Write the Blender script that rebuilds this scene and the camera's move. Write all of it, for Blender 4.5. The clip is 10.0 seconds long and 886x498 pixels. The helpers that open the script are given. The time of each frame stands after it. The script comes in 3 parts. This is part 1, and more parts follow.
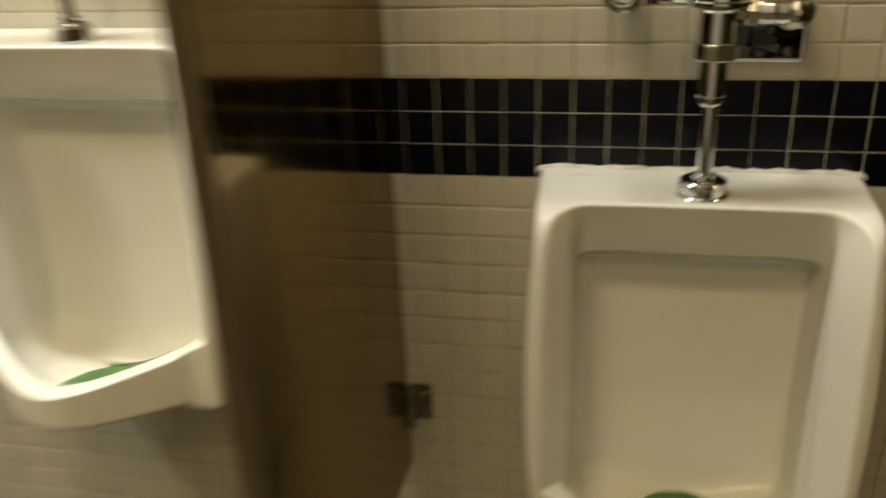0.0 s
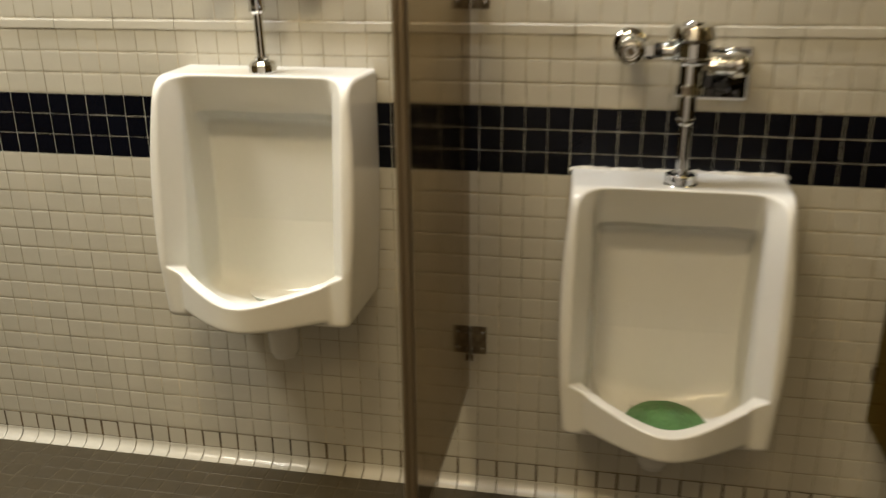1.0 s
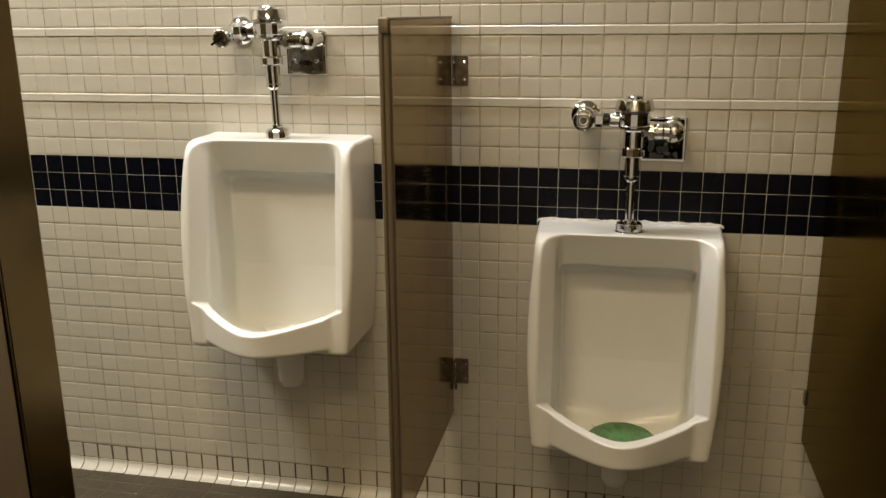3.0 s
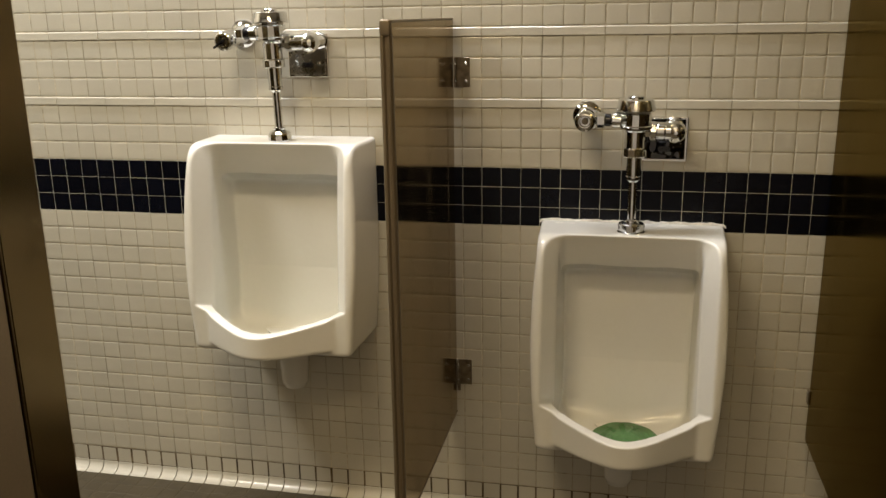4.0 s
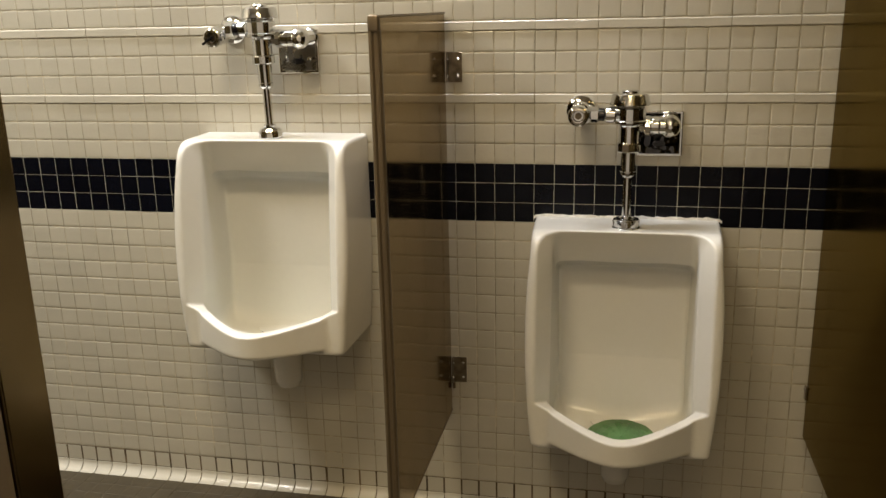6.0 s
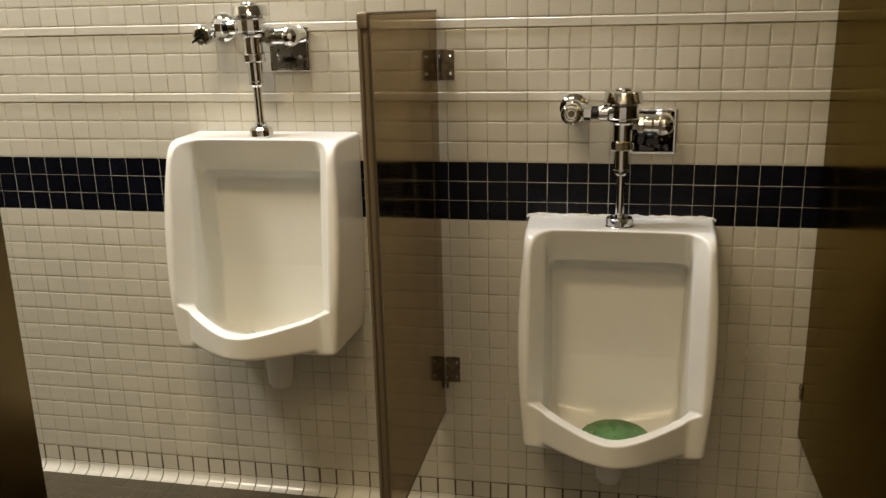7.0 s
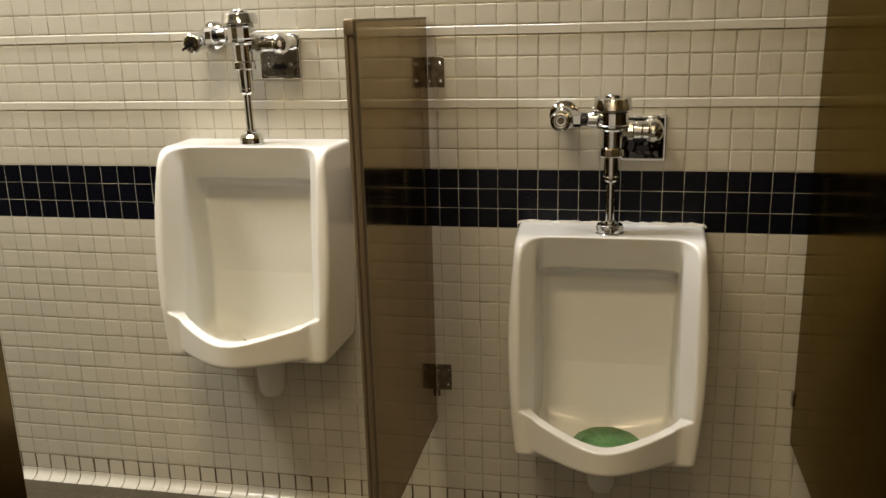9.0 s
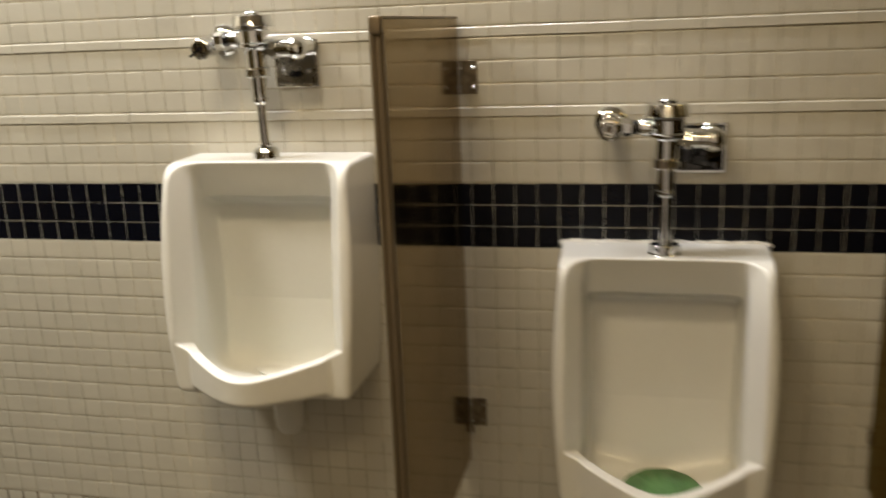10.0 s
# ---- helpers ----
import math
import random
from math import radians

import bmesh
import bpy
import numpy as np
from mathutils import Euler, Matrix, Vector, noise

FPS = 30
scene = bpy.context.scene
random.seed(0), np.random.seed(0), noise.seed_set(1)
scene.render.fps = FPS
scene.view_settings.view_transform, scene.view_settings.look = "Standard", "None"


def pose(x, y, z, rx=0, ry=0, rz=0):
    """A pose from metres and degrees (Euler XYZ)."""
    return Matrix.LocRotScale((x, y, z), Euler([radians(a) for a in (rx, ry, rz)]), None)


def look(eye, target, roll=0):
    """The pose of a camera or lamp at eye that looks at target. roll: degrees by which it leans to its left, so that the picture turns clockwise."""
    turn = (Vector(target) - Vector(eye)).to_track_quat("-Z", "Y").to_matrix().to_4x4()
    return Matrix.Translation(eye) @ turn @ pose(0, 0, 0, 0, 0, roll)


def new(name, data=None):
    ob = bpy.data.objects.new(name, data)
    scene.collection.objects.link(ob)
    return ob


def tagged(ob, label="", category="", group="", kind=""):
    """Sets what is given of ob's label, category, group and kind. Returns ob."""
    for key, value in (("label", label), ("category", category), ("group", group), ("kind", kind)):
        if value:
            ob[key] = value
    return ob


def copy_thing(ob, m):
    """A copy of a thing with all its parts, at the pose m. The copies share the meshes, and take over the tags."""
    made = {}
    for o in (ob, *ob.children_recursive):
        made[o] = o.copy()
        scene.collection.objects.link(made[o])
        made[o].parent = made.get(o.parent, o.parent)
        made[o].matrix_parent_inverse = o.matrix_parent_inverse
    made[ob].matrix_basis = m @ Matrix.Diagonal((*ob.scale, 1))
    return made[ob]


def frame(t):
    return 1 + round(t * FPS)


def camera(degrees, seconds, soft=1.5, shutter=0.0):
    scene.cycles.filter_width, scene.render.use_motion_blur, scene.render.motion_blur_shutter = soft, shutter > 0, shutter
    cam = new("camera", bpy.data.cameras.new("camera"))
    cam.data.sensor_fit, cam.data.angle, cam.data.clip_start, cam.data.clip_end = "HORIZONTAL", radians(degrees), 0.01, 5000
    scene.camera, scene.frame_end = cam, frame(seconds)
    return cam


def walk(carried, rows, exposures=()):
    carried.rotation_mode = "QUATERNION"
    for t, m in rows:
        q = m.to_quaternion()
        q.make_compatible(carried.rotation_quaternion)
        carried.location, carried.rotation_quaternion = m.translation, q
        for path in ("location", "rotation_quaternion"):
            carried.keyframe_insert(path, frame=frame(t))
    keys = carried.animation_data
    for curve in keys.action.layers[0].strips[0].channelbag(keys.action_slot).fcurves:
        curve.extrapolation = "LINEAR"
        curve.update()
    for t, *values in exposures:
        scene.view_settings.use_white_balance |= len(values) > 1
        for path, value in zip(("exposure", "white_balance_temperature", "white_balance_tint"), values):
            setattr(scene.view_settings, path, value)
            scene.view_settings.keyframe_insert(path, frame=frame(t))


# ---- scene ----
cam = camera(54.3, 10.0, shutter=0.8)
PATH = [
    (0, (0.315, -1.244, 1.308), (-0.063, 0.538, 0.482), -2.5),
    (0.2, (0.267, -1.390, 1.322), (-0.141, 0.397, 0.521), -3.2),
    (0.3, (0.272, -1.454, 1.326), (-0.175, 0.332, 0.541), -3.2),
    (0.5, (0.262, -1.592, 1.344), (-0.191, 0.212, 0.61), -2.5),
    (0.8, (0.237, -1.779, 1.362), (-0.135, 0.049, 0.640), -1.0),
    (1, (0.288, -1.885, 1.368), (-0.077, -0.042, 0.681), -0.5),
    (1.5, (0.403, -2.062, 1.384), (-0.011, -0.199, 0.788), -0.3),
    (2, (0.412, -2.148, 1.395), (-0.009, -0.27, 0.851), -0.1),
    (2.5, (0.411, -2.183, 1.391), (0.011, -0.295, 0.865), -0.3),
    (4, (0.415, -2.195, 1.394), (0.01, -0.308, 0.871), -0.9),
    (4.5, (0.417, -2.191, 1.392), (0.009, -0.304, 0.871), -1.1),
    (5, (0.423, -2.183, 1.392), (0.016, -0.296, 0.867), -1.3),
    (5.5, (0.425, -2.177, 1.395), (0.02, -0.292, 0.864), -1.3),
    (7, (0.434, -2.151, 1.393), (0.037, -0.267, 0.853), -1.4),
    (7.5, (0.443, -2.145, 1.387), (0.052, -0.258, 0.852), -1.4),
    (8, (0.443, -2.143, 1.389), (0.057, -0.255, 0.853), -1.4),
    (8.5, (0.449, -2.144, 1.387), (0.06, -0.254, 0.864), -1.4),
    (9, (0.456, -2.144, 1.388), (0.059, -0.254, 0.867), -1.5),
    (9.5, (0.462, -2.11, 1.384), (0.048, -0.222, 0.869), -1.6),
    (9.8, (0.392, -2.037, 1.385), (0.025, -0.142, 0.859), -2.0),
    (10, (0.378, -1.949, 1.367), (-0.06, -0.063, 0.868), -2.3),
    (10.1, (0.371, -1.905, 1.358), (-0.103, -0.023, 0.873), -2.5),
]
walk(cam, [(t, look(eye, target, roll)) for t, eye, target, roll in PATH],
     [(0.0, -0.20, 7250, 2), (0.5, -0.08, 6900, 5), (1.0, -0.05, 6650, 8), (2.0, -0.05, 6500, 10), (10.0, -0.05, 6500, 10)])

# ---- light ----
world = bpy.data.worlds.new("world")
scene.world = world
world.use_nodes = True
world.node_tree.nodes["Background"].inputs[0].default_value = (0.9, 0.8, 0.65, 1)
world.node_tree.nodes["Background"].inputs[1].default_value = 0.02

CEIL = 3.00
WARM = (1.0, 0.90, 0.74)
# assumed lamps, out of view: a white strip over the urinals, a square fill beside it and two warmer fills over the
# room: centre x and y, length, width, watts, spread, colour
LAMPS = [(-0.70, -0.15, 1.9, 0.08, 42.0, 150, (0.93, 0.93, 0.96)), (-1.82, -1.05, 0.5, 0.50, 38.0, 160, (1.0, 0.94, 0.80)),
         (-0.35, -1.55, 0.6, 0.30, 20.0, 130, (1.0, 0.80, 0.48)), (0.40, -2.70, 0.9, 0.30, 15.0, 140, (1.0, 0.74, 0.38))]
for lx, ly, long, wide, watts, spread, colour in LAMPS:
    lamp = new("assumed_lamp", bpy.data.lights.new("assumed_lamp", "AREA"))
    lamp.data.shape, lamp.data.size, lamp.data.size_y, lamp.data.energy, lamp.data.color = "RECTANGLE", long, wide, watts, colour
    lamp.data.spread = radians(spread)
    lamp.matrix_world = pose(lx, ly, CEIL - 0.045)


# ---- materials ----
def material(name, colour, rough=0.4, metal=0.0, specular=0.5):
    m = bpy.data.materials.new(name)
    m.use_nodes = True
    b = m.node_tree.nodes["Principled BSDF"]
    b.inputs["Base Color"].default_value = (*colour, 1)
    b.inputs["Roughness"].default_value = rough
    b.inputs["Metallic"].default_value = metal
    b.inputs["Specular IOR Level"].default_value = specular
    return m, m.node_tree, b


def noise_ramp(tree, scale, low, high, detail=4.0, stretch=(1, 1, 1)):
    """A noise in object metres, spread from low to high."""
    where = tree.nodes.new("ShaderNodeNewGeometry")
    mapping = tree.nodes.new("ShaderNodeMapping")
    mapping.inputs["Scale"].default_value = stretch
    tree.links.new(where.outputs["Position"], mapping.inputs["Vector"])
    n = tree.nodes.new("ShaderNodeTexNoise")
    n.inputs["Scale"].default_value, n.inputs["Detail"].default_value = scale, detail
    tree.links.new(mapping.outputs["Vector"], n.inputs["Vector"])
    r = tree.nodes.new("ShaderNodeMapRange")
    r.inputs["From Min"].default_value, r.inputs["From Max"].default_value = 0.3, 0.7
    r.inputs["To Min"].default_value, r.inputs["To Max"].default_value = low, high
    tree.links.new(n.outputs["Fac"], r.inputs["Value"])
    return r.outputs["Result"]


def tint(tree, b, colour, factors):
    """Base colour times each of the given factors."""
    last = None
    for f in factors:
        mix = tree.nodes.new("ShaderNodeMix")
        mix.data_type, mix.blend_type = "RGBA", "MULTIPLY"
        mix.inputs["Factor"].default_value = 1.0
        if last is None:
            mix.inputs["A"].default_value = (*colour, 1)
        else:
            tree.links.new(last, mix.inputs["A"])
        tree.links.new(f, mix.inputs["B"])
        last = mix.outputs["Result"]
    tree.links.new(last, b.inputs["Base Color"])


def bump(tree, b, value, distance, strength=1.0):
    n = tree.nodes.new("ShaderNodeBump")
    n.inputs["Distance"].default_value, n.inputs["Strength"].default_value = distance, strength
    tree.links.new(value, n.inputs["Height"])
    tree.links.new(n.outputs["Normal"], b.inputs["Normal"])


def each_piece(tree, low, high):
    """A value of its own for every loose piece and every object."""
    o = tree.nodes.new("ShaderNodeObjectInfo")
    g = tree.nodes.new("ShaderNodeNewGeometry")
    add = tree.nodes.new("ShaderNodeMath")
    tree.links.new(o.outputs["Random"], add.inputs[0])
    tree.links.new(g.outputs["Random Per Island"], add.inputs[1])
    fract = tree.nodes.new("ShaderNodeMath")
    fract.operation = "FRACT"
    tree.links.new(add.outputs[0], fract.inputs[0])
    r = tree.nodes.new("ShaderNodeMapRange")
    r.inputs["To Min"].default_value, r.inputs["To Max"].default_value = low, high
    tree.links.new(fract.outputs[0], r.inputs["Value"])
    return r.outputs["Result"]


def glazed(name, colour, rough, spread, specular=0.5):
    m, tree, b = material(name, colour, rough, 0.0, specular)
    tint(tree, b, colour, [each_piece(tree, 1 - spread, 1.0), noise_ramp(tree, 9, 0.94, 1.0), noise_ramp(tree, 160, 0.97, 1.0)])
    tree.links.new(noise_ramp(tree, 30, rough * 0.8, rough * 1.35), b.inputs["Roughness"])
    bump(tree, b, noise_ramp(tree, 45, 0, 1, 2.0), 0.00018)
    return m


def mottled(name, colour, rough, fine, coarse, depth, specular=0.4):
    m, tree, b = material(name, colour, rough, 0.0, specular)
    tint(tree, b, colour, [noise_ramp(tree, coarse, 0.72, 1.05), noise_ramp(tree, fine, 0.85, 1.05)])
    bump(tree, b, noise_ramp(tree, fine, 0, 1), depth)
    return m


WHITE_TILE = glazed("white_tile", (0.565, 0.54, 0.466), 0.2, 0.06)
BLACK_TILE = glazed("black_tile", (0.0038, 0.0045, 0.009), 0.2, 0.30, 0.17)
FLOOR_TILE = glazed("floor_tile", (0.056, 0.044, 0.025), 0.42, 0.08)
GROUT, tree, b = material("grout", (0.58, 0.525, 0.41), 0.9, 0.0, 0.3)
tint(tree, b, (0.58, 0.525, 0.41), [noise_ramp(tree, 7, 0.55, 1.1), noise_ramp(tree, 45, 0.65, 1.1), noise_ramp(tree, 300, 0.85, 1.05)])
bump(tree, b, noise_ramp(tree, 300, 0, 1), 0.0005)
PALE_GROUT, tree, b = material("pale_grout", (0.56, 0.555, 0.49), 0.9, 0.0, 0.3)
tint(tree, b, (0.56, 0.555, 0.49), [noise_ramp(tree, 9, 0.7, 1.1), noise_ramp(tree, 60, 0.75, 1.1)])
bump(tree, b, noise_ramp(tree, 300, 0, 1), 0.0005)
FLOOR_GROUT = mottled("floor_grout", (0.095, 0.077, 0.048), 0.9, 300, 14, 0.0006)
DIRTY_GROUT, tree, b = material("dirty_grout", (0.115, 0.083, 0.048), 0.9, 0.0, 0.3)
tint(tree, b, (0.115, 0.083, 0.048), [noise_ramp(tree, 9, 0.35, 1.6), noise_ramp(tree, 60, 0.6, 1.2), noise_ramp(tree, 300, 0.85, 1.05)])
bump(tree, b, noise_ramp(tree, 300, 0, 1), 0.0006)
PAINT = mottled("wall_paint", (0.52, 0.46, 0.36), 0.7, 120, 2, 0.0003)
# unseen south wall, made pale so it throws light back on the chrome
BOUNCE_PAINT = mottled("bounce_wall_paint", (0.78, 0.75, 0.74), 0.6, 120, 2, 0.0003)
CEILING_PAINT = mottled("ceiling_paint", (0.60, 0.54, 0.43), 0.85, 120, 2, 0.0004)
CAULK = mottled("caulk", (0.66, 0.64, 0.58), 0.45, 220, 60, 0.0008)
DARK, _, _ = material("black_plastic", (0.006, 0.006, 0.008), 0.15)

PORCELAIN, tree, b = material("porcelain", (0.71, 0.705, 0.675), 0.09)
tint(tree, b, (0.71, 0.705, 0.675), [noise_ramp(tree, 6, 0.96, 1.0), noise_ramp(tree, 70, 0.985, 1.0)])
tree.links.new(noise_ramp(tree, 18, 0.11, 0.19), b.inputs["Roughness"])

CHROME, tree, b = material("chrome", (0.74, 0.755, 0.77), 0.06, 1.0)
tree.links.new(noise_ramp(tree, 60, 0.05, 0.12), b.inputs["Roughness"])
DULL, tree, b = material("dulled_plate", (0.27, 0.25, 0.215), 0.3, 1.0)
tree.links.new(noise_ramp(tree, 40, 0.22, 0.34), b.inputs["Roughness"])
# chrome plate face; the dark room it mirrors is put into its colour
DARK_REFLECTION, tree, b = material("chrome_dark_reflection", (0.06, 0.06, 0.065), 0.03, 1.0)
bump(tree, b, noise_ramp(tree, 26, 0, 1, 1.0), 0.012)
STEEL, tree, b = material("worn_chrome_plate", (0.62, 0.59, 0.54), 0.08, 1.0)
tree.links.new(noise_ramp(tree, 40, 0.05, 0.12), b.inputs["Roughness"])

BROWN, tree, b = material("bronze_metal_panel", (0.285, 0.207, 0.100), 0.13, 1.0)
tint(tree, b, (0.285, 0.207, 0.100), [noise_ramp(tree, 3, 0.85, 1.08), noise_ramp(tree, 220, 0.95, 1.03)])
tree.links.new(noise_ramp(tree, 8, 0.08, 0.13), b.inputs["Roughness"])
b.inputs["Specular Tint"].default_value = (0.95, 0.91, 0.84, 1)
TRIM, tree, b = material("brown_metal_trim", (0.20, 0.158, 0.105), 0.3, 0.6)
tree.links.new(noise_ramp(tree, 50, 0.34, 0.42), b.inputs["Roughness"])
BRACKET, tree, b = material("dark_bracket_metal", (0.19, 0.155, 0.108), 0.36, 0.6)
tint(tree, b, (0.19, 0.155, 0.108), [noise_ramp(tree, 60, 0.6, 1.2)])

# darker copy of the screen's bronze; its dimmer reflections are put into the colour
STALL_BROWN, tree, b = material("dark_bronze_panel", (0.15, 0.118, 0.062), 0.2, 1.0)
tint(tree, b, (0.15, 0.118, 0.062), [noise_ramp(tree, 3, 0.85, 1.08), noise_ramp(tree, 220, 0.95, 1.03)])
tree.links.new(noise_ramp(tree, 8, 0.13, 0.18), b.inputs["Roughness"])
b.inputs["Specular Tint"].default_value = (0.66, 0.58, 0.41, 1)
# copy in between, toned to how bright the pilaster's reflections are
POST_BROWN, tree, b = material("bronze_post", (0.215, 0.160, 0.082), 0.18, 1.0)
tint(tree, b, (0.215, 0.160, 0.082), [noise_ramp(tree, 3, 0.85, 1.08), noise_ramp(tree, 220, 0.95, 1.03)])
tree.links.new(noise_ramp(tree, 8, 0.16, 0.22), b.inputs["Roughness"])
# the door's brighter, warm reflection is put into this lighter brown
LIT_DOOR_BROWN, tree, b = material("lit_door_bronze", (0.30, 0.235, 0.16), 0.3, 0.35)
tint(tree, b, (0.30, 0.235, 0.16), [noise_ramp(tree, 3, 0.85, 1.08), noise_ramp(tree, 220, 0.95, 1.03)])
tree.links.new(noise_ramp(tree, 8, 0.25, 0.34), b.inputs["Roughness"])

GREEN, tree, b = material("green_rubber", (0.07, 0.175, 0.075), 0.22)
tint(tree, b, (0.080, 0.190, 0.068), [noise_ramp(tree, 14, 0.75, 1.2), noise_ramp(tree, 160, 0.93, 1.05)])
b.inputs["Subsurface Weight"].default_value = 0.15
b.inputs["Subsurface Radius"].default_value = (0.002, 0.006, 0.003)

GLOW, tree, b = material("lamp_diffuser", (0.9, 0.85, 0.75), 0.5)
b.inputs["Emission Color"].default_value, b.inputs["Emission Strength"].default_value = (*WARM, 1), 3.0


# ---- building helpers ----
def finish(bm, name, mat, sharp=16):
    bmesh.ops.recalc_face_normals(bm, faces=bm.faces)
    for f in bm.faces:
        f.smooth = True
    for e in bm.edges:
        areas = sorted(f.calc_area() for f in e.link_faces)
        e.smooth = len(areas) == 2 and e.calc_face_angle(0) < radians(sharp) and areas[1] < 12 * areas[0]
    me = bpy.data.meshes.new(name)
    bm.to_mesh(me)
    bm.free()
    me.materials.append(mat)
    return me


def part(name, bm, mat, parent=None, label="", at=None):
    ob = new(name, finish(bm, name, mat))
    if parent is not None:
        ob.parent = parent
    if at is not None:
        ob.matrix_basis = at
    return tagged(ob, label)


def thing(name, at, label, category, group="", kind=""):
    ob = new(name)
    ob.empty_display_size = 0.05
    ob.matrix_basis = at
    return tagged(ob, label, category, group, kind)


def box(x0, x1, y0, y1, z0, z1, bevel=0.0, segments=3):
    bm = bmesh.new()
    bmesh.ops.create_cube(bm, size=1, matrix=Matrix.LocRotScale(((x0 + x1) / 2, (y0 + y1) / 2, (z0 + z1) / 2), None, (x1 - x0, y1 - y0, z1 - z0)))
    if bevel:
        bmesh.ops.bevel(bm, geom=bm.edges[:], offset=bevel, segments=segments, profile=0.5, affect="EDGES")
    return bm


def lathe(profile, m=None, n=36):
    """A turned piece: (radius, height) pairs round z, closed at both ends."""
    bm = bmesh.new()
    rings = [[bm.verts.new((r * math.cos(2 * math.pi * k / n), r * math.sin(2 * math.pi * k / n), h)) for k in range(n)] for r, h in profile]
    for a, c in zip(rings, rings[1:]):
        for k in range(n):
            bm.faces.new((a[k], a[(k + 1) % n], c[(k + 1) % n], c[k]))
    bm.faces.new(rings[0][::-1])
    bm.faces.new(rings[-1])
    if m is not None:
        bm.transform(m)
    return bm


ALONG_X = Matrix.Rotation(radians(90), 4, "Y")    # z becomes x
OUT = Matrix.Rotation(radians(90), 4, "X")        # z becomes -y, into the room


def rounded(r, h0, h1, e):
    """A cylinder's profile with eased rims."""
    return [(r - e, h0), (r - 0.3 * e, h0 + 0.3 * e), (r, h0 + e), (r, h1 - e), (r - 0.3 * e, h1 - 0.3 * e), (r - e, h1)]


# ---- the plan ----
P = 0.0508                       # tile pitch
FLOOR = 0.017
COVE = 0.045                     # top of the coved base
BAND = COVE + 16 * P             # foot of the black band
LIST_1 = BAND + 6 * P            # feet of the two raised listels
LIST_H = 0.0250
LIST_2 = LIST_1 + LIST_H + 3 * P
TOP = LIST_2 + LIST_H
X0, X1 = -50, 48                 # the tiled wall in columns
EAST, WEST, SOUTH = X1 * P, X0 * P, -2.95

# ---- setting ----
wall = tagged(part("wall_north", box(WEST, EAST, 0.0006, 0.15, FLOOR - 0.1, CEIL), GROUT),
              "wall of small glossy off-white tiles with a black band", "wall", kind="structure")
part("band_grout", box(WEST + 0.001, EAST - 0.001, 0.0003, 0.004, BAND - 0.0012, BAND + 3 * P + 0.0012), PALE_GROUT, wall, "pale joints between the black tiles")
floor = tagged(part("floor", box(WEST - 0.15, EAST + 0.15, SOUTH - 0.15, 0.0022, FLOOR - 0.12, FLOOR - 0.0006), FLOOR_GROUT),
               "floor of small square grey tiles", "floor", kind="structure")
tagged(part("ceiling", box(WEST - 0.15, EAST + 0.15, SOUTH - 0.15, 0.15, CEIL, CEIL + 0.1), CEILING_PAINT), "plain off-white ceiling", "ceiling", kind="structure")
tagged(part("wall_east", box(EAST, EAST + 0.15, SOUTH, 0.002, FLOOR - 0.001, CEIL - 0.001), PAINT), "plain beige wall", "wall", kind="structure")
tagged(part("wall_west", box(WEST - 0.15, WEST, SOUTH, 0.002, FLOOR - 0.001, CEIL - 0.001), PAINT), "plain beige wall", "wall", kind="structure")
tagged(part("wall_south", box(WEST - 0.15, EAST + 0.15, SOUTH - 0.15, SOUTH, FLOOR - 0.001, CEIL - 0.001), BOUNCE_PAINT), "plain wall out of view, lightened to reflect in the chrome", "wall", kind="structure")

# housings made up for the assumed lamps above
for lx, ly, long, wide, watts, spread, colour in LAMPS:
    light = thing("ceiling_light", pose(lx, ly, CEIL), "assumed white ceiling light with a flat diffuser, out of view", "ceiling light", "ceiling lights")
    part("housing", box(-long / 2 - 0.02, long / 2 + 0.02, -wide / 2 - 0.02, wide / 2 + 0.02, -0.034, -0.001, 0.004), CEILING_PAINT, light)
    part("diffuser", box(-long / 2, long / 2, -wide / 2, wide / 2, -0.040, -0.0335, 0.002), GLOW, light)


# ---- urinals ----
def smax(a, b, k):
    h = np.maximum(k - np.abs(a - b), 0) / k
    return np.maximum(a, b) + h * h * k / 4


def smin(a, b, k):
    return -smax(-a, -b, k)


